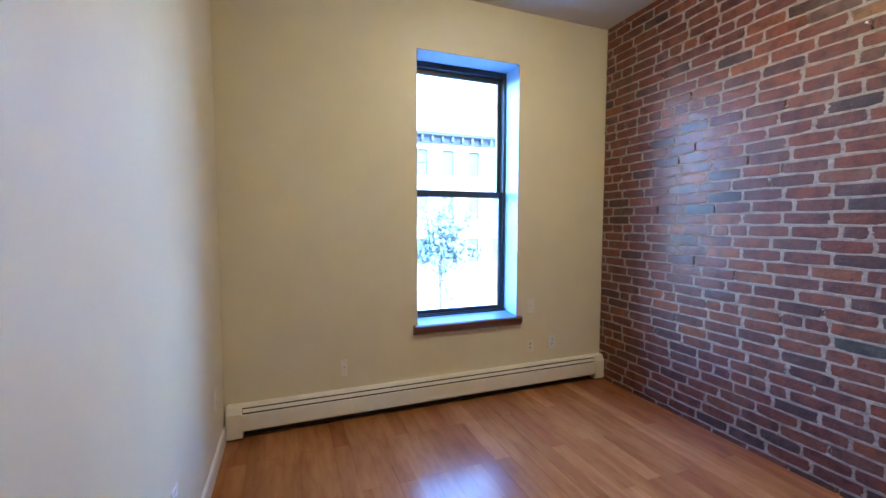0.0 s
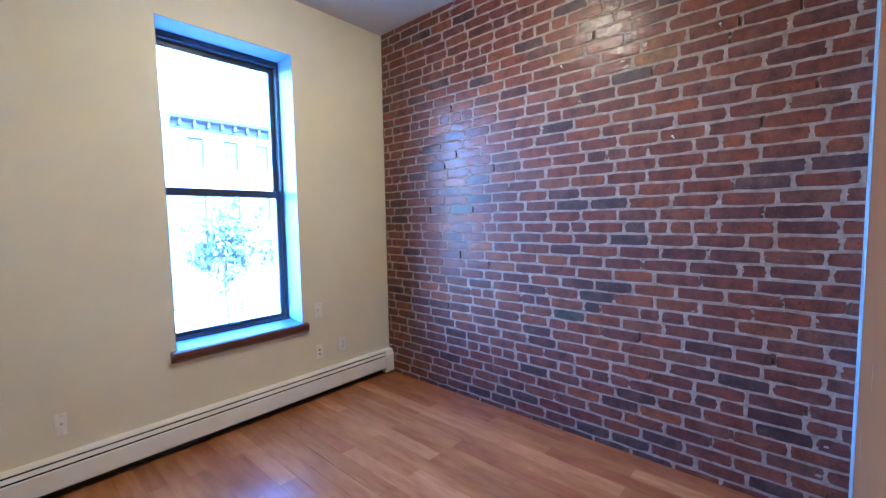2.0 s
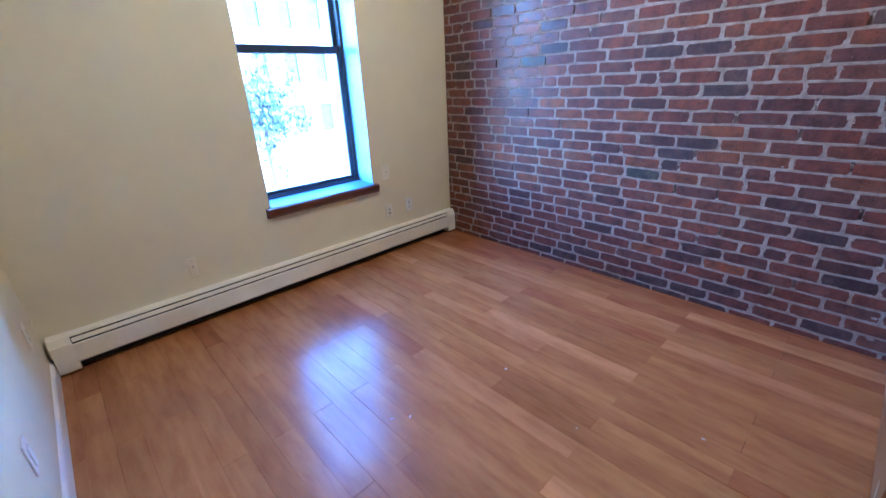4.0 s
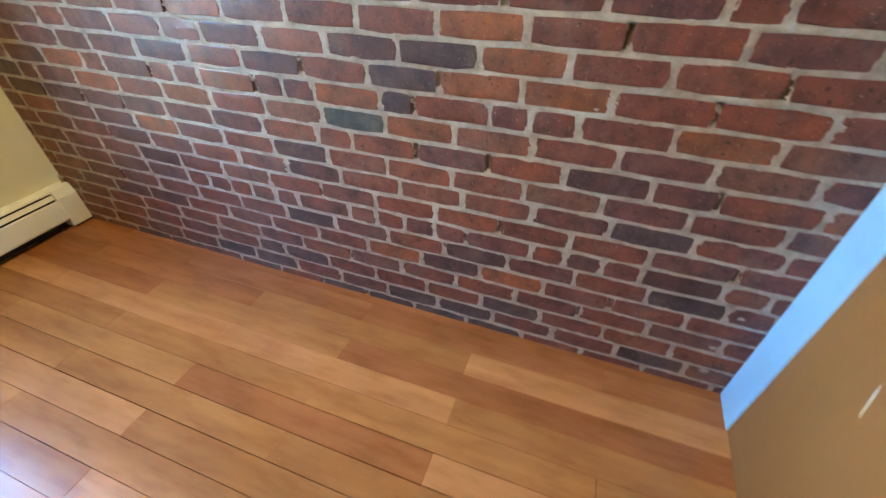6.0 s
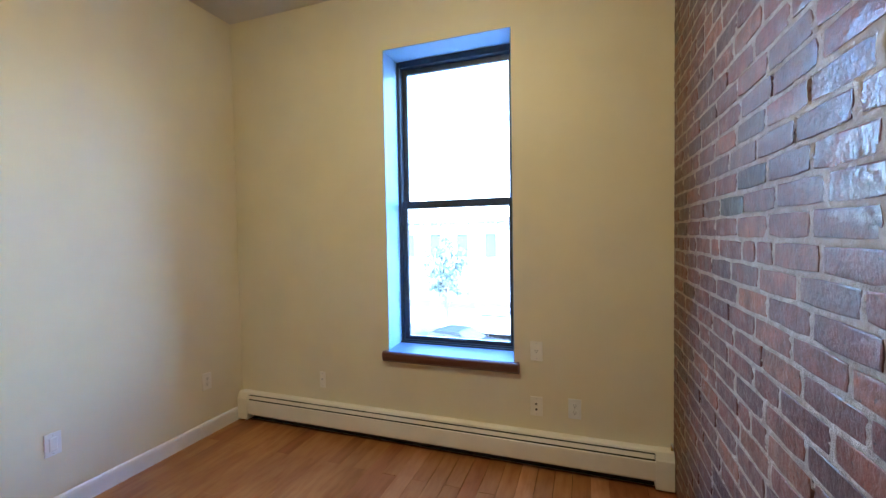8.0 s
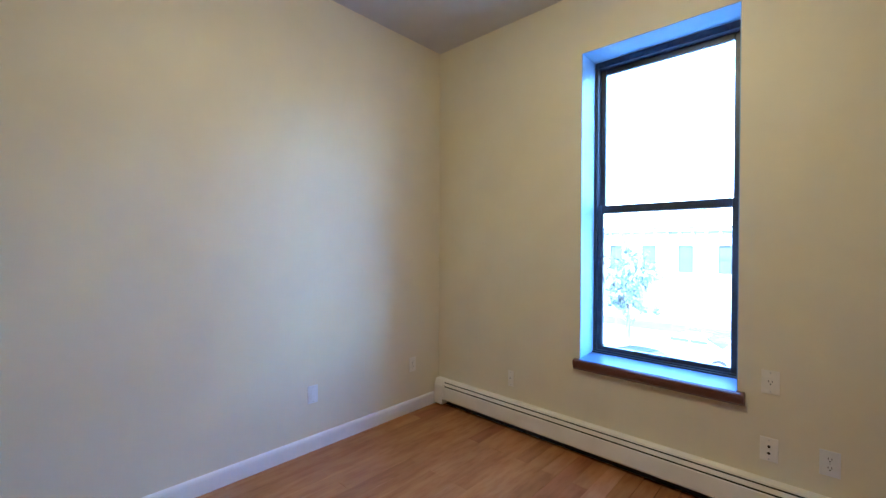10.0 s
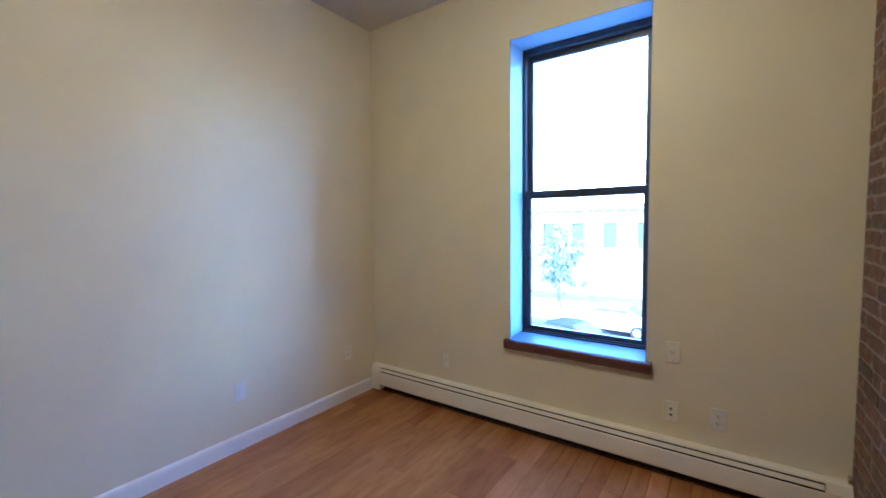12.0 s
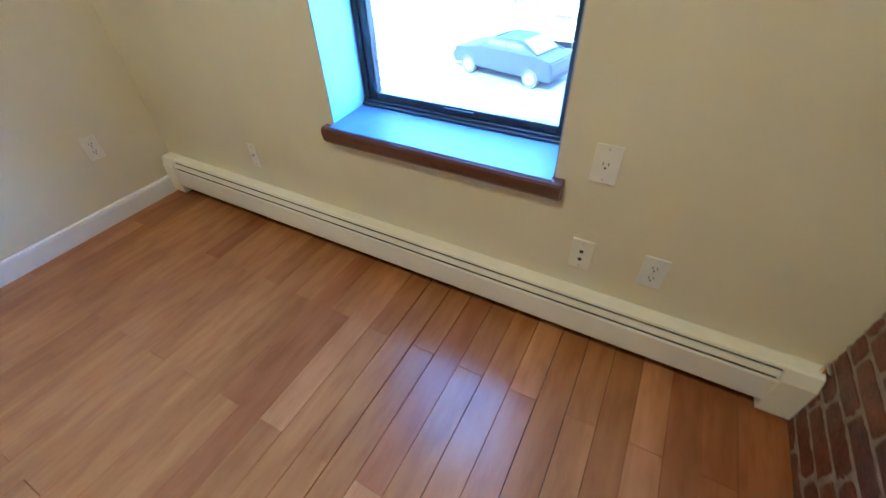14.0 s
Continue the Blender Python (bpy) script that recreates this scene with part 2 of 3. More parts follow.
# ---- shell ----
bm = bmesh.new()
T = 0.30
for d in ((W - 0.2, WX0, 0, T, -0.05, H), (WX1, 0.25, 0, T, -0.05, H), (WX0, WX1, 0, T, -0.05, WZ0 - 0.03), (WX0, WX1, 0, T, WZ1, H)):
    box(bm, *d)
wall_north = structure(part("wall_north", bm, CREAM), "cream painted plaster wall with a tall window opening", "wall")

wall_west = structure(boxpart("wall_west", (W - 0.2, W, S - 1.6, 0, -0.05, H), CREAM), "cream painted plaster side wall", "wall")
bm = bmesh.new()
DX0, DX1, DH = -2.86, -2.13, 2.06
for d in ((W, DX0, S - 0.12, S, -0.05, H), (DX1, 0.014, S - 0.12, S, -0.05, H), (DX0, DX1, S - 0.12, S, DH, H)):
    box(bm, *d)
wall_south = structure(part("wall_south", bm, CREAM), "cream painted plaster wall with the entrance doorway", "wall")
wall_east = structure(boxpart("wall_east", (0.014, 0.25, S - 1.6, -0.003, -0.05, H), MORTAR), "exposed red brick wall with pale mortar joints", "wall")
ceiling = structure(boxpart("ceiling", (W - 0.2, 0.25, S - 1.6, T, H, H + 0.2), CEIL), "flat off-white painted ceiling", "ceiling")
floor = structure(boxpart("floor", (W - 0.2, 0.25, S - 1.6, T, -0.2, -0.019), SUBFLOOR), "varnished red-brown hardwood strip floor", "floor")
hall = structure(boxpart("wall_hall", (W, 0.014, S - 1.6, S - 1.45, -0.05, H), CREAM), "plain cream wall of the hall outside", "wall")
hall2 = structure(boxpart("wall_hall_side", (-1.6, -1.5, S - 1.45, S - 0.12, -0.05, H), CREAM), "plain cream side wall of the hall", "wall")

# baseboards
bm = bmesh.new()
prof = [(0, 0), (0.014, 0), (0.014, 0.076), (0.011, 0.088), (0.005, 0.095), (0, 0.097)]
a = [bm.verts.new((W + d, S, z)) for d, z in prof]
b = [bm.verts.new((W + d, -0.02, z)) for d, z in prof]
for i in range(len(prof)):
    j = (i + 1) % len(prof)
    bm.faces.new((a[i], b[i], b[j], a[j]))
bm.faces.new(a[::-1])
bm.faces.new(b)
structure(part("baseboard_west", bm, TRIM), "white painted wooden baseboard along the side wall", "baseboard")
structure(boxpart("baseboard_south", (DX1 + 0.07, CL - 0.002, S, S + 0.013, 0, 0.088), EDGEW), "dark stained wooden baseboard beside the closet", "baseboard")
bm = bmesh.new()
for d in ((DX0 - 0.05, DX0, S, S + 0.016, 0, DH + 0.06), (DX1, DX1 + 0.065, S, S + 0.016, 0, DH + 0.06), (DX0, DX1, S, S + 0.016, DH, DH + 0.06)):
    box(bm, *d, 0.003)
structure(part("door_trim", bm, EDGEW), "dark stained wooden casing round the doorway", "trim")

# ---- window ----
win = structure(empty("window_1", pose((WX0 + WX1) / 2, 0.2, WZ0)), "tall double-hung window with dark bronze sashes", "window")
WM = win.matrix_world.inverted()


def winpart(name, dims, mat, parent=None, label="", bevel=0.0, seg=1):
    bm = bmesh.new()
    if isinstance(dims, tuple):
        dims = [dims]
    for d in dims:
        box(bm, *d, bevel, seg)
    bm.transform(WM)
    return part(name, bm, mat, parent or win, label)


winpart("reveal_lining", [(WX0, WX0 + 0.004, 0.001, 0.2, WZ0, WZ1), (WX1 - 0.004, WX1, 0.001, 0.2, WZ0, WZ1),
                          (WX0 + 0.004, WX1 - 0.004, 0.001, 0.2, WZ1 - 0.004, WZ1)], REVEAL, None, "painted window reveal, blue skylight put in its colour")
FX0, FX1 = WX0 + 0.004, WX1 - 0.004
FZ0, FZ1 = WZ0 + 0.012, WZ1 - 0.004
fw = 0.022
winpart("window_frame", [(FX0, FX0 + fw, 0.195, 0.285, FZ0, FZ1), (FX1 - fw, FX1, 0.195, 0.285, FZ0, FZ1),
                         (FX0 + fw, FX1 - fw, 0.195, 0.285, FZ1 - 0.040, FZ1), (FX0 + fw, FX1 - fw, 0.195, 0.285, FZ0, FZ0 + 0.018)], BLACKM, None, "dark bronze window frame", 0.002)
MZ = 1.570


def sash(name, z0, z1, y0, lower):
    x0, x1 = FX0 + fw, FX1 - fw
    st, top, bot = 0.034, (0.036 if not lower else 0.05), (0.05 if not lower else 0.028)
    s = winpart(name, [(x0, x0 + st, y0, y0 + 0.03, z0, z1), (x1 - st, x1, y0, y0 + 0.03, z0, z1),
                       (x0 + st, x1 - st, y0, y0 + 0.03, z1 - top, z1), (x0 + st, x1 - st, y0, y0 + 0.03, z0, z0 + bot)], BLACKM, None, "dark bronze sash", 0.003)
    g = winpart("pane", (x0 + st - 0.004, x1 - st + 0.004, y0 + 0.012, y0 + 0.016, z0 + bot - 0.004, z1 - top + 0.004), GLASS, s, "clear glass pane")
    g.visible_shadow = False
    return s


sash("lower_sash", FZ0 + 0.018, MZ + 0.026, 0.205, True)
sash("upper_sash", MZ - 0.026, FZ1 - 0.040, 0.242, False)
winpart("sill_track", [(FX0 + 0.002, FX1 - 0.002, 0.172, 0.1945, FZ0 + 0.001, FZ0 + 0.010), (FX0 + 0.002, FX1 - 0.002, 0.186, 0.1945, FZ0 + 0.010, FZ0 + 0.020)], BLACKM, None, "stepped dark bronze sill track", 0.002)
winpart("sash_lift", (-1.31, -1.19, 0.195, 0.206, FZ0 + 0.028, FZ0 + 0.04), BLACKM, None, "", 0.002)
bm = bmesh.new()
extrude_profile(bm, [(0.2, WZ0 - 0.03), (0.2, WZ0 + 0.01), (-0.028, WZ0), (-0.036, WZ0 - 0.004), (-0.04, WZ0 - 0.012), (-0.04, WZ0 - 0.03), (-0.034, WZ0 - 0.052), (-0.022, WZ0 - 0.065), (-0.002, WZ0 - 0.067), (-0.002, WZ0 - 0.03)], WX0 + 0.001, WX1 - 0.001)
bm.transform(WM)
sill = part("window_sill", bm, SILLW, win, "red-brown stained wooden sill with a rounded nose")
# thin slab that carries the sky's blue over the sill wood
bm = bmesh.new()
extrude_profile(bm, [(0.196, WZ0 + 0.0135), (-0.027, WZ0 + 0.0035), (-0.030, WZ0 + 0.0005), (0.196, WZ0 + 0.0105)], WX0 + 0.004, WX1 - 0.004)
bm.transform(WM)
part("sill_top", bm, SILLT, win, "sill top with the blue sky reflection in its colour")
bm = bmesh.new()
for x0, x1 in ((WX0 - 0.03, WX0 + 0.001), (WX1 - 0.001, WX1 + 0.03)):
    extrude_profile(bm, [(-0.002, WZ0 - 0.067), (-0.002, WZ0), (-0.028, WZ0), (-0.036, WZ0 - 0.004), (-0.04, WZ0 - 0.012), (-0.04, WZ0 - 0.03), (-0.034, WZ0 - 0.052), (-0.022, WZ0 - 0.065)], x0, x1)
bm.transform(WM)
part("sill_horn", bm, SILLW, win)


# ---- baseboard heater ----
def heater():
    x0, x1, d, h = W + 0.018, -0.004, 0.068, 0.212
    root = tagged(empty("baseboard_heater", pose((x0 + x1) / 2, -d / 2, 0)), "long cream enamelled baseboard heater under the window", "heater")
    M = root.matrix_world.inverted()

    def hp(name, bm, mat, label=""):
        bm.transform(M)
        return part(name, bm, mat, root, label)
    c = 0.088
    # panel coloured dark to give the gap under the heater its shade
    bm = bmesh.new()
    box(bm, x0 + 0.01, x1 - 0.01, -0.008, -0.001, 0.0, h - 0.004)
    hp("back_panel", bm, HEATD, "back panel coloured dark for the shade under the heater")
    bm = bmesh.new()
    extrude_profile(bm, [(-0.001, h - 0.002), (-0.040, h - 0.002), (-0.049, h - 0.006), (-0.052, h - 0.015), (-0.050, h - 0.015), (-0.047, h - 0.008), (-0.039, h - 0.005), (-0.001, h - 0.005)], x0 + c, x1 - c)
    hp("top_cover", bm, HEAT)
    bm = bmesh.new()
    extrude_profile(bm, [(-0.053, h - 0.023), (-0.061, h - 0.044), (-0.058, h - 0.045), (-0.050, h - 0.024)], x0 + c + 0.004, x1 - c - 0.004)
    hp("damper", bm, HEAT, "tilting damper strip")
    bm = bmesh.new()
    extrude_profile(bm, [(-0.062, h - 0.053), (-0.066, h - 0.057), (-0.067, 0.062), (-0.063, 0.052), (-0.050, 0.050), (-0.050, 0.053), (-0.061, 0.055), (-0.064, 0.063), (-0.063, h - 0.057), (-0.059, h - 0.054)], x0 + c - 0.006, x1 - c + 0.006)
    hp("front_panel", bm, HEAT)
    for e0, e1 in ((x0, x0 + c), (x1 - c, x1)):
        bm = bmesh.new()
        extrude_profile(bm, [(-0.001, 0.012), (-0.001, h), (-0.044, h), (-0.053, h - 0.005), (-0.066, h - 0.038), (-0.0705, h - 0.046), (-0.0705, 0.016), (-0.067, 0.012)], e0, e1)
        hp("end_cap", bm, HEAT, "box-shaped end cap")
    bm = bmesh.new()
    box(bm, x0 + c, x1 - c, -0.046, -0.008, 0.07, h - 0.024)
    hp("fin_element", bm, HEATD, "finned heating element coloured dark for the shade in the slots")
    for fx in (x0 + 0.03, x1 - 0.03):
        bm = bmesh.new()
        box(bm, fx - 0.012, fx + 0.012, -0.045, -0.005, 0.0, 0.03)
        hp("foot", bm, HEAT)
    return root


heater()


# ---- wall plates ----
def wall_plate(kind, m, mat, label, category):
    """Plate in the xz plane, facing -y."""
    w, h = (0.070, 0.114) if kind != "narrow" else (0.046, 0.114)
    names = {"duplex": "wall_outlet", "single": "wall_outlet", "rocker": "wall_switch", "narrow": "cable_plate", "jack": "jack_plate"}
    root = tagged(empty(names[kind], m), label, category)
    bm = bmesh.new()
    box(bm, -w / 2, w / 2, -0.006, 0, -h / 2, h / 2, 0.0025, 2)
    part("cover_plate", bm, mat, root)
    if kind == "duplex":
        for z in (-0.0195, 0.0195):
            bm = bmesh.new()
            cyl(bm, (0, -0.0065, z), 0.0165, 0.0165, 0.003, 'y', 24)
            r = part("receptacle", bm, mat, root)
            bm = bmesh.new()
            for sx in (-0.006, 0.006):
                box(bm, sx - 0.0012, sx + 0.0012, -0.0088, -0.0075, z - 0.001, z + 0.0075)
            cyl(bm, (0, -0.0081, z - 0.008), 0.0028, 0.0028, 0.0014, 'y', 10)
            part("slots", bm, SLOT, r, "dark plug slots")
    elif kind == "single":
        bm = bmesh.new()
        cyl(bm, (0, -0.007, 0), 0.019, 0.019, 0.004, 'y', 24)
        r = part("receptacle", bm, mat, root)
        bm = bmesh.new()
        for sx in (-0.007, 0.007):
            box(bm, sx - 0.0013, sx + 0.0013, -0.0102, -0.0088, 0.0, 0.009)
        cyl(bm, (0, -0.0095, -0.008), 0.003, 0.003, 0.0014, 'y', 10)
        part("slots", bm, SLOT, r, "dark plug slots")
    elif kind == "jack":
        for z in (-0.016, 0.016):
            bm = bmesh.new()
            cyl(bm, (0, -0.0075, z), 0.011, 0.010, 0.005, 'y', 18)
            r = part("jack", bm, mat, root)
            bm = bmesh.new()
            cyl(bm, (0, -0.0105, z), 0.0065, 0.0065, 0.002, 'y', 14)
            part("hole", bm, SLOT, r, "dark jack opening")
    elif kind == "rocker":
        bm = bmesh.new()
        box(bm, -0.0165, 0.0165, -0.010, -0.005, -0.033, 0.033, 0.002)
        part("rocker", bm, mat, root)
    else:
        bm = bmesh.new()
        cyl(bm, (0, -0.009, 0.004), 0.006, 0.006, 0.008, 'y', 14)
        part("socket", bm, METAL, root, "small metal cable socket")
    for z in ((0,) if kind == "duplex" else (-0.045, 0.045)):
        bm = bmesh.new()
        cyl(bm, (0, -0.0062, z), 0.003, 0.003, 0.0012, 'y', 10)
        part("screw", bm, METAL, root)
    return root


wall_plate("jack", pose(-0.708, 0, 0.351), PLATE, "ivory plate with two dark jacks on the window wall", "wall plate")
wall_plate("duplex", pose(-0.495, 0, 0.361), PLATEW, "white duplex outlet on the wall beside the brick", "outlet")
wall_plate("single", pose(-0.705, 0, 0.676), PLATE, "ivory single outlet on the wall beside the sill", "outlet")
wall_plate("narrow", pose(-2.185, 0, 0.357), PLATE, "narrow painted-over plate above the heater", "wall plate")
wall_plate("duplex", pose(W, -0.309, 0.375, 0, 0, 90), PLATE, "ivory duplex outlet on the side wall near the corner", "outlet")
wall_plate("rocker", pose(W, -1.174, 0.363, 0, 0, 90), PLATEW, "white low wall plate on the cream side wall", "wall plate")

# ---- closet ----
closet = tagged(empty("built_in_closet", pose(CL / 2, FRONT, 0)), "built-in closet with a flush tan wooden front beside the brick", "closet")
CM = closet.matrix_world.inverted()


def closetpart(name, dims, mat, label="", bevel=0.0):
    bm = bmesh.new()
    box(bm, *dims, bevel)
    bm.transform(CM)
    return part(name, bm, mat, closet, label)


front = closetpart("front_panel", (CL, -0.136, FRONT - 0.034, FRONT, 0.004, H - 0.01), LUAN, "scuffed tan veneer front", 0.0015)
closetpart("inner_panel", (CL + 0.002, -0.136, FRONT - 0.078, FRONT - 0.042, 0.004, H - 0.01), EDGEW, "second brown panel behind the front", 0.0015)
# this face's shade comes from the darkened veneer colour
closetpart("side_panel", (CL + 0.012, CL + 0.034, S, FRONT - 0.082, 0, H - 0.01), DOORW, "brown side panel with its shade in the colour", 0.001)
# the strip's blue is skylight held in the colour
strip = closetpart("filler_strip", (-0.135, -0.001, FRONT - 0.04, FRONT + 0.004, 0.0, H - 0.004), REVEAL, "painted filler strip against the brick, blue skylight put in its colour", 0.003)
bm = bmesh.new()
cyl(bm, (-1.044, FRONT + 0.014, 0.012), 0.012, 0.008, 0.024, 'z', 12)
bm.transform(CM)
part("door_bumper", bm, TRIM, closet, "small white floor guide")

def mark(name, x, z, w, h, turn, mat, label):
    bm = bmesh.new()
    pts = [(-w, -h * 0.3), (-w * 0.4, -h), (w * 0.5, -h * 0.8), (w, 0.1 * h), (w * 0.4, h), (-w * 0.6, h * 0.7)]
    rot = Matrix.Rotation(radians(turn), 2)
    a = [bm.verts.new((*(lambda v: (x + v.x, FRONT + 0.0008, z + v.y))(rot @ Vector(q)),)) for q in pts]
    b = [bm.verts.new((v.co.x, FRONT - 0.001, v.co.z)) for v in a]
    for i in range(6):
        bm.faces.new((a[i], a[(i + 1) % 6], b[(i + 1) % 6], b[i]))
    bm.faces.new(a)
    bm.transform(CM)
    part(name, bm, mat, front, label)


mark("scratch", -0.362, 0.53, 0.002, 0.04, -16, PLASTER, "pale scratch")
mark("chip", -0.59, 0.343, 0.004, 0.006, 0, PLASTER, "pale chip")
mark("stain", -0.857, 0.488, 0.009, 0.022, -30, EDGEW, "brown drip stain")
mark("scratch", -0.62, 0.86, 0.0016, 0.05, 12, PLASTER, "pale scratch")
mark("worn_patch", -1.03, 0.075, 0.034, 0.009, 38, PLASTER, "worn pale patch near the floor")

closet.matrix_world = pose(CL / 2, FRONT, 0, 0, 0, -1.5)

# ---- paint flecks on the boards ----
frng = random.Random(4)
for fx, fy, fs in ((-1.82, -1.573, 0.012), (-1.291, -1.68, 0.010), (-1.885, -1.527, 0.009), (-1.1, -2.5, 0.009), (-1.389, -2.12, 0.005)):
    bm = bmesh.new()
    ring = [(math.cos(q * 1.05) * fs * frng.uniform(0.6, 1.2), math.sin(q * 1.05) * fs * frng.uniform(0.3, 0.7)) for q in range(6)]
    lo = [bm.verts.new((px, py, -0.001)) for px, py in ring]
    hi = [bm.verts.new((px * 0.85, py * 0.85, 0.0012)) for px, py in ring]
    for i in range(6):
        bm.faces.new((lo[i], lo[(i + 1) % 6], hi[(i + 1) % 6], hi[i]))
    bm.faces.new(hi)
    fleck = part("paint_fleck", bm, PLASTER)
    fleck.matrix_world = pose(fx, fy, 0.0006, 0, 0, frng.uniform(0, 180))
    tagged(fleck, "dried white paint fleck on the floorboards", "paint fleck", "paint flecks")

# ---- plaster crumbs on the brick ----
for py, pz, ps in ((-2.41, 0.858, 0.013), (-2.385, 0.872, 0.009), (-2.90, 0.09, 0.02), (-2.885, 0.2, 0.016), (-2.905, 0.34, 0.014)):
    bm = bmesh.new()
    bmesh.ops.create_icosphere(bm, subdivisions=2, radius=ps)
    for v in bm.verts:
        v.co *= 0.75 + 0.5 * noise.noise(v.co * 90 + Vector((py, pz, 0)) * 7)
        v.co.x *= 0.22
        v.co.z *= 0.55
    dab = part("plaster_dab", bm, MORTAR)
    dab.matrix_world = pose(-0.001, py, pz)
    tagged(dab, "crumbly white plaster dab on the brick wall", "plaster dab", "plaster dabs")

# ---- entrance door, open against the side wall ----
door = structure(empty("door_1", pose(W + 0.075, S + 0.02, 0.0)), "open red-brown wooden door leaning back to the side wall", "door")
bm = bmesh.new()
box(bm, -0.018, 0.018, 0, 0.645, 0.012, 2.04, 0.002)
part("leaf", bm, DOORW, door, "red-brown flush door leaf")
bm = bmesh.new()
box(bm, -0.004, 0.004, 0.644, 0.657, 0.995, 1.012, 0.002)
part("latch", bm, METAL, door, "steel latch bolt")
for sx in (-1, 1):
    bm = bmesh.new()
    cyl(bm, (sx * 0.022, 0.585, 1.0), 0.03, 0.03, 0.008, 'x', 24)
    cyl(bm, (sx * 0.034, 0.585, 1.0), 0.010, 0.010, 0.02, 'x', 16)
    bmesh.ops.create_uvsphere(bm, u_segments=20, v_segments=12, radius=0.02, matrix=Matrix.Translation((sx * 0.046, 0.585, 1.0)) @ Matrix.Diagonal((0.5, 1.2, 1.2, 1)))
    part("door_knob", bm, METAL, door, "steel door knob", True)

# ---- ceiling lamp ----
lamp = tagged(empty("ceiling_lamp", pose(-1.16, -1.52, H)), "small round warm-glowing flush ceiling lamp", "lamp")
bm = bmesh.new()
cyl(bm, (0, 0, -0.012), 0.158, 0.163, 0.024, 'z', 40)
part("base_ring", bm, BRASS, lamp)
bm = bmesh.new()
bmesh.ops.create_uvsphere(bm, u_segments=32, v_segments=16, radius=0.148, matrix=Matrix.Translation((0, 0, -0.02)) @ Matrix.Diagonal((1, 1, 0.6, 1)))
bmesh.ops.delete(bm, geom=[v for v in bm.verts if v.co.z > -0.0205], context='VERTS')
part("glass_dome", bm, LAMPG, lamp, "glowing warm glass dome", True)

# ---- nails in the brick ----
for y, z in ((-1.677, 2.258), (-2.47, 2.25), (-2.28, 1.76)):
    nail = tagged(new("nail", None), "rusty nail stuck in a mortar joint", "nail")
    nail.matrix_world = pose(0, y, z, 0, 8, 0)
    bm = bmesh.new()
    cyl(bm, (-0.012, 0, 0), 0.0022, 0.0022, 0.04, 'x', 8)
    part("shank", bm, METAL, nail)
    bm = bmesh.new()
    cyl(bm, (-0.033, 0, 0), 0.0055, 0.0055, 0.002, 'x', 10)
    part("head", bm, METAL, nail)

# small valve stub over the heater's end
valve = tagged(empty("valve_stub", pose(-0.012, -0.03, 0.214)), "small brass bleed valve on the heater's end", "valve")
bm = bmesh.new()
cyl(bm, (0, 0, 0.014), 0.006, 0.006, 0.028, 'z', 12)
part("stem", bm, BRASS, valve)
bm = bmesh.new()
box(bm, -0.004, 0.004, -0.028, 0.01, 0.024, 0.034, 0.002)
part("handle", bm, METAL, valve)

# ---- street outside ----
G = -4.2
ASPHALT = plain("asphalt", (0.05, 0.05, 0.052), 0.9, 0, 0.25, 3)
CONC = plain("pavement concrete", (0.32, 0.31, 0.29), 0.9, 0, 0.15, 2)
STRIPE = plain("road marking paint", (0.7, 0.7, 0.68), 0.7)
FACADE = plain("pale rendered facade", (0.27, 0.23, 0.19), 0.85, 0, 0.12, 1.5)
FACADE2 = plain("light brick facade", (0.27, 0.26, 0.24), 0.85, 0, 0.12, 1.5)
CORNICE = plain("dark painted cornice", (0.03, 0.036, 0.046), 0.8)
DARKGL = plain("dark window glass", (0.05, 0.056, 0.06), 0.35)
DARKGL.node_tree.nodes["Principled BSDF"].inputs["Specular IOR Level"].default_value = 0.15
LEAF = plain("tree leaves", (0.075, 0.1, 0.085), 0.7, 0, 0.35, 2)
BARK = plain("bark", (0.09, 0.065, 0.045), 0.9, 0, 0.3, 9)
RUBBER = plain("tyre rubber", (0.02, 0.02, 0.02), 0.85)

bm = bmesh.new()
box(bm, -700, 700, 4.5, 900, G - 0.3, G)
box(bm, -700, 700, -700, 4.5, G - 0.3, G)
structure(part("ground", bm, ASPHALT), "grey asphalt street below the window", "ground")
for y0, y1 in ((0.6, 4.2), (20.5, 25.98)):
    structure(boxpart("pavement", (-60, 60, y0, y1, G, G + 0.14), CONC), "grey concrete pavement along the street", "pavement")
for i in range(7):
    tagged(boxpart("crosswalk_stripe", (-12.6 + i * 0.02, -8.0, 9.4 + i * 0.95, 9.9 + i * 0.95, G, G + 0.004), STRIPE), "white painted crosswalk stripe on the asphalt", "road marking", "crosswalk stripes", "structure")


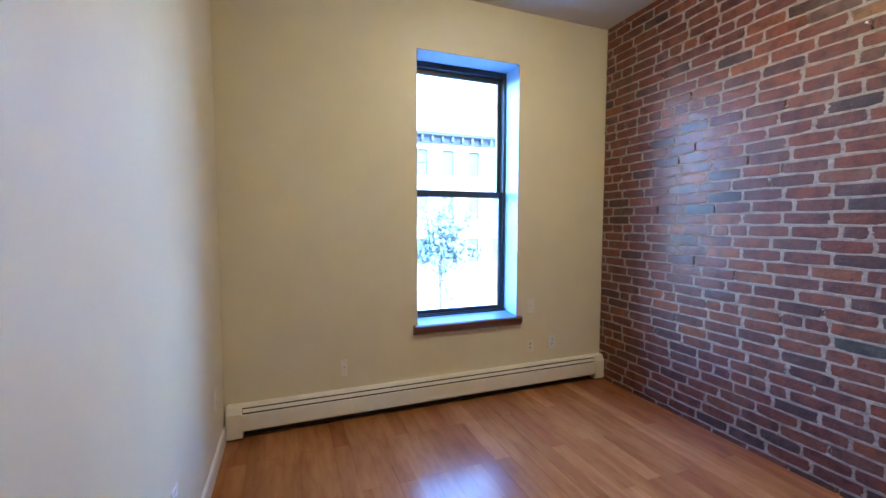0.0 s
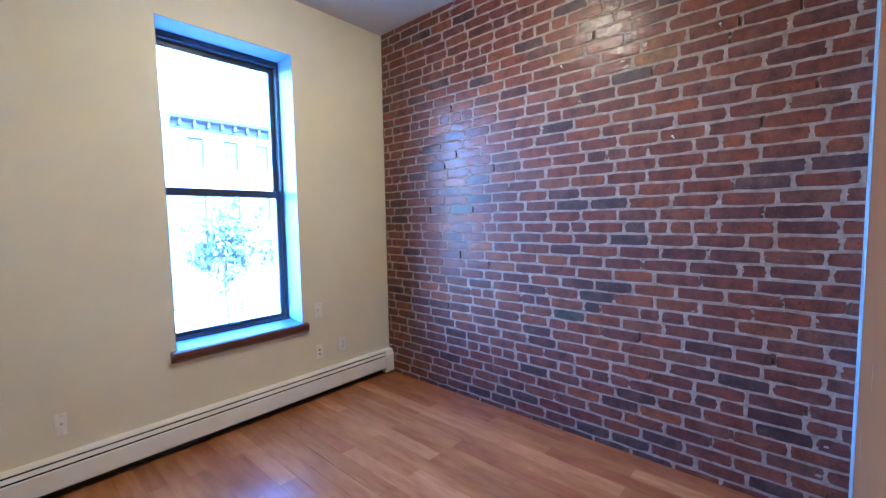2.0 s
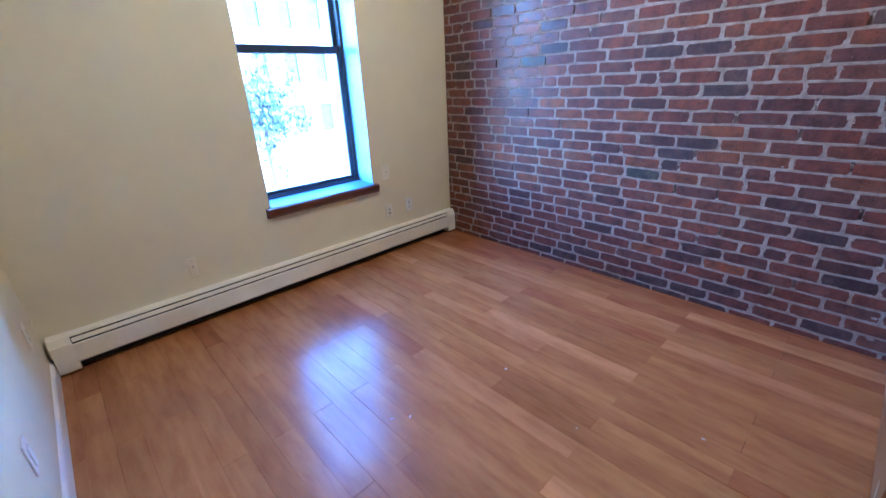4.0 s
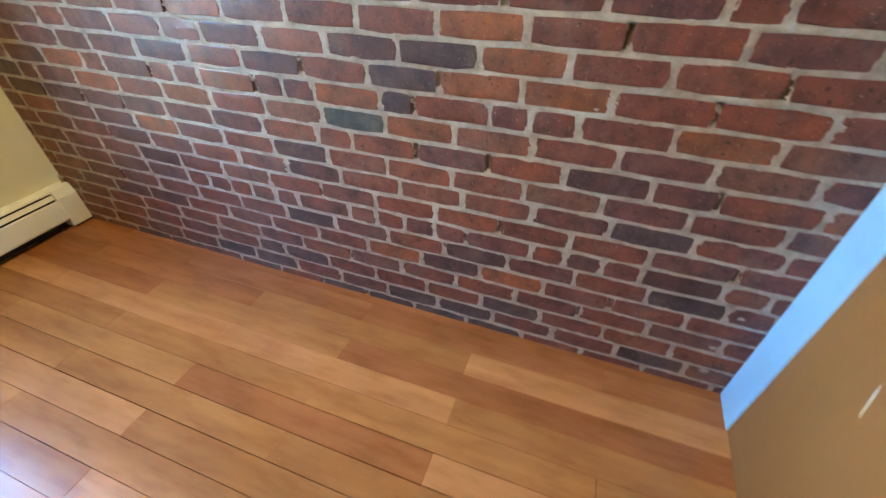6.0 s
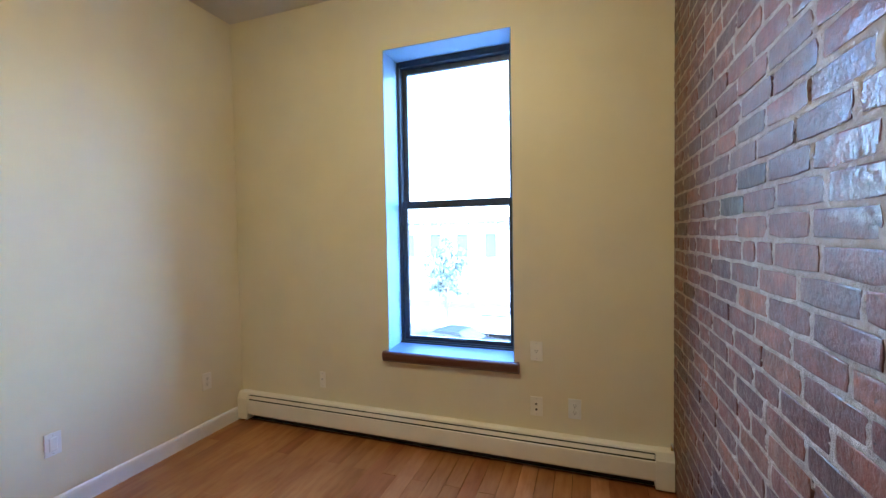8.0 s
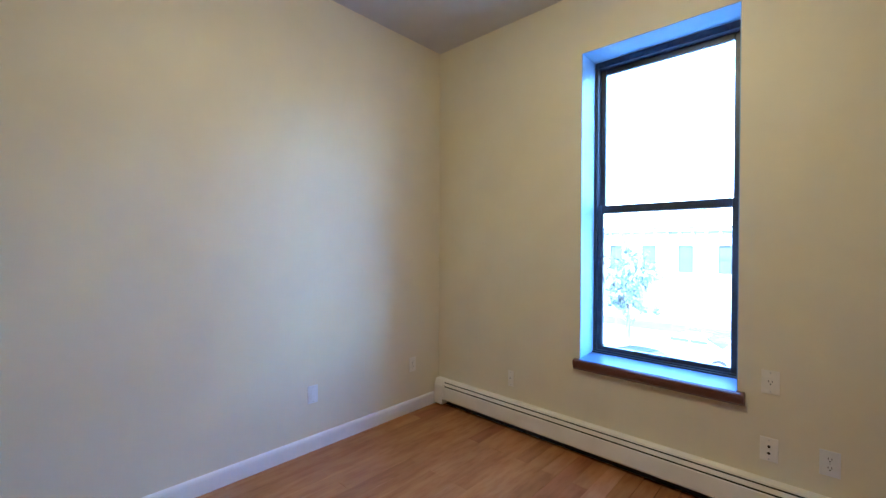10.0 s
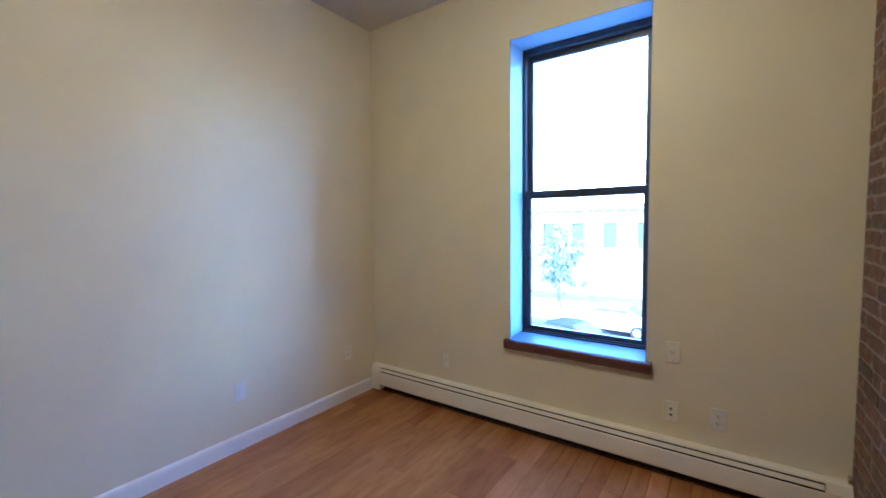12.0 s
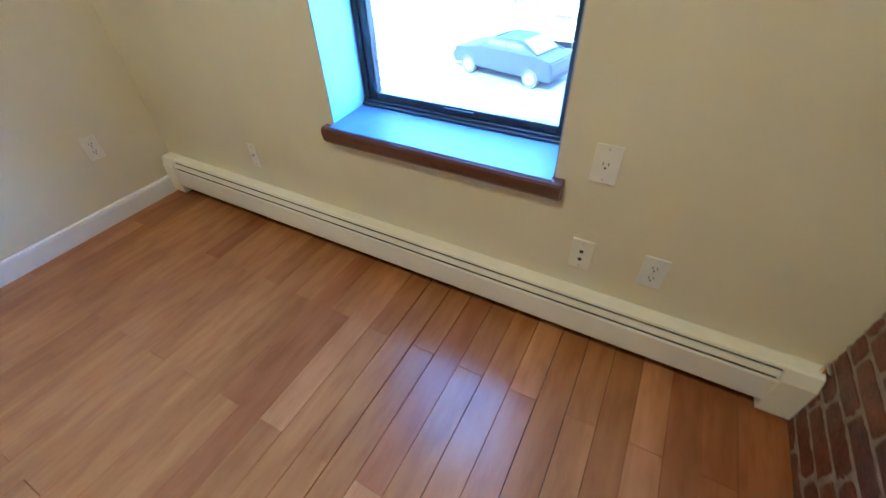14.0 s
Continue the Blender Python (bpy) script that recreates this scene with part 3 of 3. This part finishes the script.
def house(x0, x1, y, top, mat, trim, first, step, label):
    root = tagged(empty("row_house", pose((x0 + x1) / 2, y, G)), label, "building")
    M = root.matrix_world.inverted()
    cols = []
    x = x0 + first
    while x + 1.0 < x1 - 0.3:
        cols.append(x)
        x += step
    zs = []
    z = top - 3.1
    while z > G + 0.6:
        zs.append(z)
        z -= 3.3
    bm = bmesh.new()
    xs = [x0] + [v for c in cols for v in (c, c + 0.95)] + [x1]
    for a, b in zip(xs[::2], xs[1::2]):
        box(bm, a, b, y, y + 8, G, top)
    for c in cols:
        levels = [G] + [v for zz in zs[::-1] for v in (zz, zz + 1.9)] + [top]
        for a, b in zip(levels[::2], levels[1::2]):
            box(bm, c, c + 0.95, y, y + 8, a, b)
    bm.transform(M)
    part("wall", bm, mat, root)
    bm = bmesh.new()
    extrude_profile(bm, [(y, top - 0.75), (y - 0.12, top - 0.75), (y - 0.15, top - 0.35), (y - 0.5, top - 0.2), (y - 0.55, top), (y, top + 0.02)], x0 - 0.1, x1)
    n = x0 + 0.3
    while n < x1:
        box(bm, n, n + 0.16, y - 0.42, y - 0.02, top - 0.62, top - 0.22)
        n += 0.8
    bm.transform(M)
    part("cornice", bm, trim, root, "bracketed cornice")
    boxr = bmesh.new()
    box(boxr, x0, x1, y + 0.02, y + 8, top + 0.001, top + 0.15)
    boxr.transform(M)
    part("roof", boxr, CORNICE, root)
    for c in cols:
        for zz in zs:
            bm = bmesh.new()
            for d in ((c, c + 0.06, y + 0.1, y + 0.2, zz, zz + 1.9), (c + 0.89, c + 0.95, y + 0.1, y + 0.2, zz, zz + 1.9), (c + 0.06, c + 0.89, y + 0.1, y + 0.2, zz + 0.92, zz + 0.98),
                      (c + 0.06, c + 0.89, y + 0.1, y + 0.2, zz, zz + 0.06), (c + 0.06, c + 0.89, y + 0.1, y + 0.2, zz + 1.84, zz + 1.9)):
                box(bm, *d)
            bm.transform(M)
            w = part("window", bm, CORNICE, root)
            bm = bmesh.new()
            box(bm, c + 0.05, c + 0.9, y + 0.14, y + 0.16, zz + 0.05, zz + 1.85)
            bm.transform(M)
            part("pane", bm, DARKGL, w)
            bm = bmesh.new()
            box(bm, c - 0.1, c + 1.05, y - 0.1, y + 0.1, zz - 0.14, zz)
            bm.transform(M)
            part("sill", bm, mat, w)
    return root


house(5.55, 24, 26, 7.95, FACADE, CORNICE, 0.8, 2.1, "pale row house with a bracketed cornice across the street")
house(-26, 4.6, 30, 2.6, FACADE2, FACADE2, 1.0, 2.4, "light low row house across the street")


def tree(x, y, zc, rx, rz, seed, label):
    r = random.Random(seed)
    root = tagged(empty("street_tree", pose(x, y, G)), label, "tree")
    bm = bmesh.new()
    h = zc - G
    pts = [(0, 0, 0, 0.16), (0.05, 0, h * 0.35, 0.12), (0.0, 0.08, h * 0.7, 0.09), (0.05, 0.05, h, 0.05)]
    limbs = [pts]
    for k in range(9):
        a = k * 2.4
        b0 = h * (0.55 + 0.04 * k)
        d = rx * r.uniform(0.5, 0.85)
        limbs.append([(0.02, 0.04, b0, 0.05), (math.cos(a) * d * 0.5, math.sin(a) * d * 0.5, b0 + rz * 0.25, 0.032), (math.cos(a) * d, math.sin(a) * d, b0 + rz * 0.5, 0.012)])
    for limb in limbs:
        prev = None
        for (px, py, pz, pr) in limb:
            ring = [bm.verts.new((px + pr * math.cos(q * math.pi / 3.5), py + pr * math.sin(q * math.pi / 3.5), pz)) for q in range(7)]
            if prev:
                for q in range(7):
                    bm.faces.new((prev[q], prev[(q + 1) % 7], ring[(q + 1) % 7], ring[q]))
            prev = ring
        bm.faces.new(prev)
    part("trunk", bm, BARK, root)
    verts, faces = [], []
    clumps = [(r.gauss(0, 0.45) * rx, r.gauss(0, 0.45) * rx, h + r.gauss(0.1, 0.5) * rz, r.uniform(0.25, 0.5)) for _ in range(80)]
    for cx, cy, cz, cr in clumps:
        for _ in range(30):
            v = Vector((r.gauss(0, 1), r.gauss(0, 1), r.gauss(0, 1))).normalized() * cr * r.uniform(0.3, 1)
            c = Vector((cx, cy, cz)) + v
            q = Euler((r.uniform(0, 6), r.uniform(0, 6), r.uniform(0, 6))).to_matrix()
            s = r.uniform(0.08, 0.15)
            n = len(verts)
            for lx, ly, lz in ((-1, 0, 0), (0, 0.55, 0.12), (1, 0, 0), (0, -0.55, 0.12)):
                verts.append(c + q @ Vector((lx * s, ly * s, lz * s)))
            faces += [(n, n + 1, n + 2), (n, n + 2, n + 3)]
    me = bpy.data.meshes.new("crown")
    me.from_pydata(verts, [], faces)
    me.materials.append(LEAF)
    ob = new("crown", me)
    ob.parent = root
    ob["label"] = "sparse green leaves in clumps"
    return root


tree(-8.9, 22, -1.0, 1.7, 1.9, 3, "green street tree with an uneven crown")
tree(3.8, 14, 0.35, 1.3, 1.25, 5, "small green street tree before the houses")


def car(m, color, label):
    paint = plain("car paint " + label.split()[0], color, 0.5, 0.0, 0.03)
    paint.node_tree.nodes["Principled BSDF"].inputs["Specular IOR Level"].default_value = 0.15
    root = tagged(empty("parked_car", m), label, "car")
    prof = [(-2.2, 0.3), (-2.25, 0.62), (-2.1, 0.85), (-1.45, 0.95), (-0.95, 1.0), (-0.3, 1.42), (0.75, 1.45), (1.55, 1.02), (2.15, 0.95), (2.25, 0.6), (2.2, 0.3)]
    bm = bmesh.new()
    a = [bm.verts.new((px, -0.86 + (0.14 if pz > 1.1 else 0), pz)) for px, pz in prof]
    b = [bm.verts.new((px, 0.86 - (0.14 if pz > 1.1 else 0), pz)) for px, pz in prof]
    for i in range(len(prof)):
        j = (i + 1) % len(prof)
        bm.faces.new((a[i], b[i], b[j], a[j]))
    bm.faces.new(a[::-1])
    bm.faces.new(b)
    bmesh.ops.bevel(bm, geom=list(bm.edges), offset=0.05, segments=2, affect='EDGES')
    part("body", bm, paint, root)
    for name, q in (("windshield", [(-0.92, -0.68, 1.04), (-0.92, 0.68, 1.04), (-0.36, 0.6, 1.4), (-0.36, -0.6, 1.4)]), ("rear_window", [(0.85, -0.6, 1.42), (0.85, 0.6, 1.42), (1.5, 0.68, 1.08), (1.5, -0.68, 1.08)])):
        bm = bmesh.new()
        vs = [bm.verts.new(p) for p in q]
        f = bm.faces.new(vs)
        ext = bmesh.ops.extrude_face_region(bm, geom=[f])
        for v in ext["geom"]:
            if isinstance(v, bmesh.types.BMVert):
                v.co.z += 0.025
        part(name, bm, DARKGL, root)
    for sy in (-1, 1):
        for x0, x1 in ((-0.55, 0.2), (0.28, 0.95)):
            bm = bmesh.new()
            box(bm, x0, x1, sy * 0.78 - 0.02, sy * 0.78 + 0.02, 1.05, 1.34, 0.01)
            part("side_window", bm, DARKGL, root)
        for wx in (-1.4, 1.4):
            bm = bmesh.new()
            cyl(bm, (wx, sy * 0.79, 0.32), 0.32, 0.32, 0.2, 'y', 24)
            w = part("wheel", bm, RUBBER, root)
            bm = bmesh.new()
            cyl(bm, (wx, sy * 0.895, 0.32), 0.2, 0.18, 0.03, 'y', 16)
            part("rim", bm, METAL, w)
        bm = bmesh.new()
        box(bm, -2.27, -2.15, sy * 0.62 - 0.16, sy * 0.62 + 0.16, 0.62, 0.76, 0.02)
        part("headlight", bm, TRIM, root)
    return root


car(pose(-6.2, 14.6, G, 0, 0, -14), (0.015, 0.018, 0.022), "dark car standing in the street by the crosswalk")
car(pose(-5.2, 19.3, G, 0, 0, -2), (0.4, 0.42, 0.44), "silver parked car at the kerb")

# ---- bricks ----
rng = random.Random(7)


def brick_bm(L, h, r):
    """A worn brick, its face to -x."""
    bm = bmesh.new()
    hy, hz = L / 2, h / 2
    ring = [(-hy, -hz), (-hy * 0.4, -hz), (hy * 0.35, -hz), (hy, -hz), (hy, 0), (hy, hz), (hy * 0.4, hz), (-hy * 0.3, hz), (-hy, hz), (-hy, 0)]
    outer, inner, back = [], [], []
    for y, z in ring:
        jy, jz = r.uniform(-0.0026, 0.0026), r.uniform(-0.0022, 0.0022)
        corner = abs(y) > hy * 0.9 and abs(z) > hz * 0.9
        k = r.uniform(0.0015, 0.0065) if corner else 0
        y1, z1 = y + jy - math.copysign(k, y), z + jz - math.copysign(k * 0.6, z)
        outer.append(bm.verts.new((0.0010, y1, z1)))
        inner.append(bm.verts.new((r.uniform(-0.0006, 0.0008), y1 - math.copysign(r.uniform(0.0025, 0.0055), y) * (abs(y) > hy * 0.5), z1 - math.copysign(r.uniform(0.0018, 0.004), z) * (abs(z) > hz * 0.5))))
        back.append(bm.verts.new((0.02, y1, z1)))
    n = len(ring)
    for i in range(n):
        j = (i + 1) % n
        bm.faces.new((outer[i], outer[j], inner[j], inner[i]))
        bm.faces.new((back[i], back[j], outer[j], outer[i]))
    c = bm.verts.new((r.uniform(-0.001, 0.0), r.uniform(-0.2, 0.2) * hy, r.uniform(-0.3, 0.3) * hz))
    for i in range(n):
        bm.faces.new((inner[i], inner[(i + 1) % n], c))
    return bm


BL, BH, JOINT = 0.2035, 0.0572, 0.0112
HEADERS = {6, 12, 19, 25, 31, 37}
# one upright joint in each course, from the floor up
ANCHOR = [-2.10, -1.983, -1.937, -2.053, -1.922, -2.008, -2.083, -1.978, -2.068, -2.030, -1.918, -2.036, -1.916, -1.991, -2.096, -1.985, -1.932,
          -2.014, -1.957, -2.044, -2.005, -2.062, -2.003, -1.936, -1.988, -2.052, -2.000, -2.068, -1.965, -2.097, -1.990, -1.957, -2.075, -1.902]
variants = {}
# the yellowish one holds the ceiling lamp's reflection in its brick colour
SPECIAL = {"green": brick_mat("grey-green brick", False, (0.048, 0.048, 0.042)), "orange": brick_mat("orange brick", False, (0.155, 0.052, 0.026)),
           "dark": brick_mat("dark burnt brick", False, (0.067, 0.040, 0.040)), "lamp_sheen": brick_mat("lamp-sheen brick", False, (0.190, 0.095, 0.043))}
FEATURES = (("green", -1.71, 11), ("orange", -2.177, 21), ("orange", -2.247, 20), ("dark", -1.74, 21), ("dark", -1.95, 21), ("green", -0.90, 21), ("orange", -0.609, 37),
            ("orange", -0.921, 32), ("orange", -1.853, 23), ("orange", -2.265, 26), ("orange", -1.05, 11), ("orange", -1.353, 12), ("orange", -1.603, 12), ("orange", -1.935, 11),
            ("dark", -1.886, 13), ("orange", -2.356, 13), ("orange", -2.644, 12), ("dark", -2.70, 8), ("orange", -2.21, 14), ("dark", -2.109, 18), ("dark", -2.066, 31),
            # two bricks tinted where the lamp's yellow sheen falls
            ("lamp_sheen", -2.184, 32), ("lamp_sheen", -1.796, 34),
            ("dark", -1.9, 1), ("dark", -2.2, 1), ("dark", -1.2, 1), ("dark", -2.7, 1), ("dark", -2.3, 2), ("dark", -1.6, 0), ("dark", -2.1, 0), ("dark", -1.5, 2))


def variant(kind, length, mat):
    key = (kind, rng.randrange(9), mat.name)
    if key not in variants:
        variants[key] = mesh_of("brick", brick_bm(length, BH, random.Random(hash((kind == "s", key[1])) & 0xffff)), mat)
    return variants[key]


rows = int(H / COURSE) + 2
bricks = []
for i in range(rows):
    z = i * COURSE
    if z - BH / 2 > H:
        break
    joint = ANCHOR[i] if i < len(ANCHOR) else -2.0 + ((i % 2) * 0.5 + rng.uniform(-0.2, 0.2)) * (BL + JOINT)
    for way in (-1, 1):
        y = joint + way * JOINT / 2
        while FRONT - 0.05 < y < -0.012:
            head = i in HEADERS and rng.random() < 0.6
            L = ((BL - JOINT) / 2 if head else BL) + rng.uniform(-0.004, 0.004)
            if not head and rng.random() < 0.04:
                L *= rng.uniform(0.45, 0.75)
            if way > 0:
                L = min(L, -0.006 - y)
            bricks.append((i, y + way * L / 2, z + rng.uniform(-0.002, 0.002), L, head))
            y += way * (L + JOINT * rng.uniform(0.85, 1.15))
far = bmesh.new()
for i, y, z, L, head in bricks:
    mat, near = BRICKP, (-2.95 < y < -1.02 and 1 <= i <= 31)
    for kind, fy, fi in FEATURES:
        if fi == i and abs(fy - y) < (L + JOINT) / 2:
            mat, near = SPECIAL[kind], True
    x = rng.uniform(-0.0012, 0.0007)
    if near:
        std = (BL - 0.0125) / 2 if L < 0.13 else BL
        ob = new("brick", variant("h" if L < 0.13 else "s", std, mat))
        ob.location = (x, y, z)
        ob.rotation_euler = (rng.uniform(-0.012, 0.012), rng.uniform(-0.012, 0.012), rng.uniform(-0.008, 0.008))
        ob.scale = (1, L / std, 1)
        ob.parent = wall_east
    else:
        b = brick_bm(L, BH, rng)
        b.transform(Matrix.Translation((x, y, z)) @ Matrix.Rotation(rng.uniform(-0.012, 0.012), 4, 'X') @ Matrix.Rotation(rng.uniform(-0.005, 0.005), 4, 'Z'))
        me = bpy.data.meshes.new("tmp")
        b.to_mesh(me)
        b.free()
        far.from_mesh(me)
        bpy.data.meshes.remove(me)
rest = part("bricks", far, BRICKI, wall_east)
rest["kind"] = "stuff"

# mortar: a lumpy bed, smeared over some brick edges, raked out and darkened for shade at some upright joints
joints = {}
for i, y, z, L, head in bricks:
    joints.setdefault(i, []).append(y - L / 2 - JOINT / 2)
NY, NZ = 640, 648
my0, my1 = FRONT - 0.06, -0.004
ys = [my0 + (my1 - my0) * k / NY for k in range(NY + 1)]
zs = [H * k / NZ for k in range(NZ + 1)]


def columns(j, half):
    return range(round((j - half - my0) / (my1 - my0) * NY), round((j + half - my0) / (my1 - my0) * NY) + 1)


raked, beside = set(), set()
for i, js in joints.items():
    for j in js:
        beside.update((k, i) for k in columns(j, 0.012))
        if rng.random() < 0.14:
            raked.update((k, i) for k in columns(j, 0.006))
verts, quads, slots = [], [], []
deep = []
for a, z in enumerate(zs):
    course, off = int(z / COURSE + 0.5), (z / COURSE + 0.5) % 1.0
    band = min(1.0, max(0.0, abs(off - 0.5) - 0.30) / 0.11)
    for k, y in enumerate(ys):
        n = noise.noise((y * 22, z * 34, 3.1)) + 0.6 * noise.noise((y * 80, z * 95, 7.7))
        cut = (k, course) in raked and 0.12 < off < 0.88 and n > -0.25
        deep.append(cut)
        edge = 1.0 if (k, course) in beside else band
        flush = 0.0012 - 0.0034 * max(n, -0.3)
        verts.append((0.0105 if cut else 0.006 + (flush - 0.006) * edge, y, z))
for a in range(NZ):
    for k in range(NY):
        p0 = a * (NY + 1) + k
        quads.append((p0, p0 + NY + 1, p0 + NY + 2, p0 + 1))
        slots.append(1 if deep[p0] and deep[p0 + 1] or deep[p0] and deep[p0 + NY + 1] else 0)
me = bpy.data.meshes.new("mortar_bed")
me.from_pydata(verts, [], quads)
me.materials.append(MORTAR)
me.materials.append(RAKED)
me.polygons.foreach_set("material_index", slots)
me.polygons.foreach_set("use_smooth", [True] * len(quads))
bed = new("mortar_bed", me)
bed.parent = wall_east
bed["kind"] = "stuff"
bed["label"] = "lumpy pale tan mortar between the bricks"

# ---- floorboards ----
rng = random.Random(21)
PW = 0.0942
RUN = 0.905        # length of a board


def board_mesh(w, L, mat):
    bm = bmesh.new()
    c = 0.0004
    lo = [bm.verts.new((x, y, -0.018)) for x, y in ((-w / 2, -L / 2), (w / 2, -L / 2), (w / 2, L / 2), (-w / 2, L / 2))]
    mid = [bm.verts.new((x, y, -c)) for x, y in ((-w / 2, -L / 2), (w / 2, -L / 2), (w / 2, L / 2), (-w / 2, L / 2))]
    top = [bm.verts.new((x, y, 0)) for x, y in ((-w / 2 + c, -L / 2 + c), (w / 2 - c, -L / 2 + c), (w / 2 - c, L / 2 - c), (-w / 2 + c, L / 2 - c))]
    for i in range(4):
        j = (i + 1) % 4
        bm.faces.new((lo[i], lo[j], mid[j], mid[i]))
        bm.faces.new((mid[i], mid[j], top[j], top[i]))
    bm.faces.new(top)
    return mesh_of("floorboard", bm, mat)


boards = {m.name: board_mesh(PW - 0.0003, RUN, m) for m in (PLANK, PLANKL, PLANKR)}
for col in range(int(-W / PW) + 2):
    x = 0.0582 - (col + 0.5) * PW
    worn = -1.4 < x < -0.45
    gap = rng.choice((0.0010, 0.0016, 0.0022)) if worn else rng.choice((0.0, 0.0001, 0.0004))
    start = -0.352 if col % 2 == 0 else -0.81
    ends = [-0.012] + [start - k * RUN + rng.uniform(-0.006, 0.006) for k in range(6)]
    for y1, y0 in zip(ends, ends[1:]):
        if y1 < S - 1.4 or y1 < S - 0.05 and x > -1.6:
            break
        mid = (y0 + y1) / 2
        mat = PLANK
        if -0.41 < x < -0.31 and mid > -2.2 or -0.79 < x < -0.69 and mid > -0.9 or rng.random() < 0.05:
            mat = PLANKL
        elif x > -0.3 and rng.random() < 0.8 or -0.6 < x < -0.5 and -2.1 < mid < -1.3 or rng.random() < 0.07:
            mat = PLANKR
        run = y1 - y0 - rng.choice((0.0004, 0.0008, 0.0016))
        ob = new("floorboard", boards[mat.name])
        ob.location = (x + rng.uniform(-0.0004, 0.0004), y1 - run / 2, rng.uniform(-0.0005, 0.0) if worn else rng.uniform(-0.00015, 0.0))
        ob.rotation_euler = (0, rng.uniform(-0.004, 0.004) if worn else rng.uniform(-0.001, 0.001), 0)
        ob.scale = (1 - gap / PW, run / RUN, 1)
        ob.parent = floor
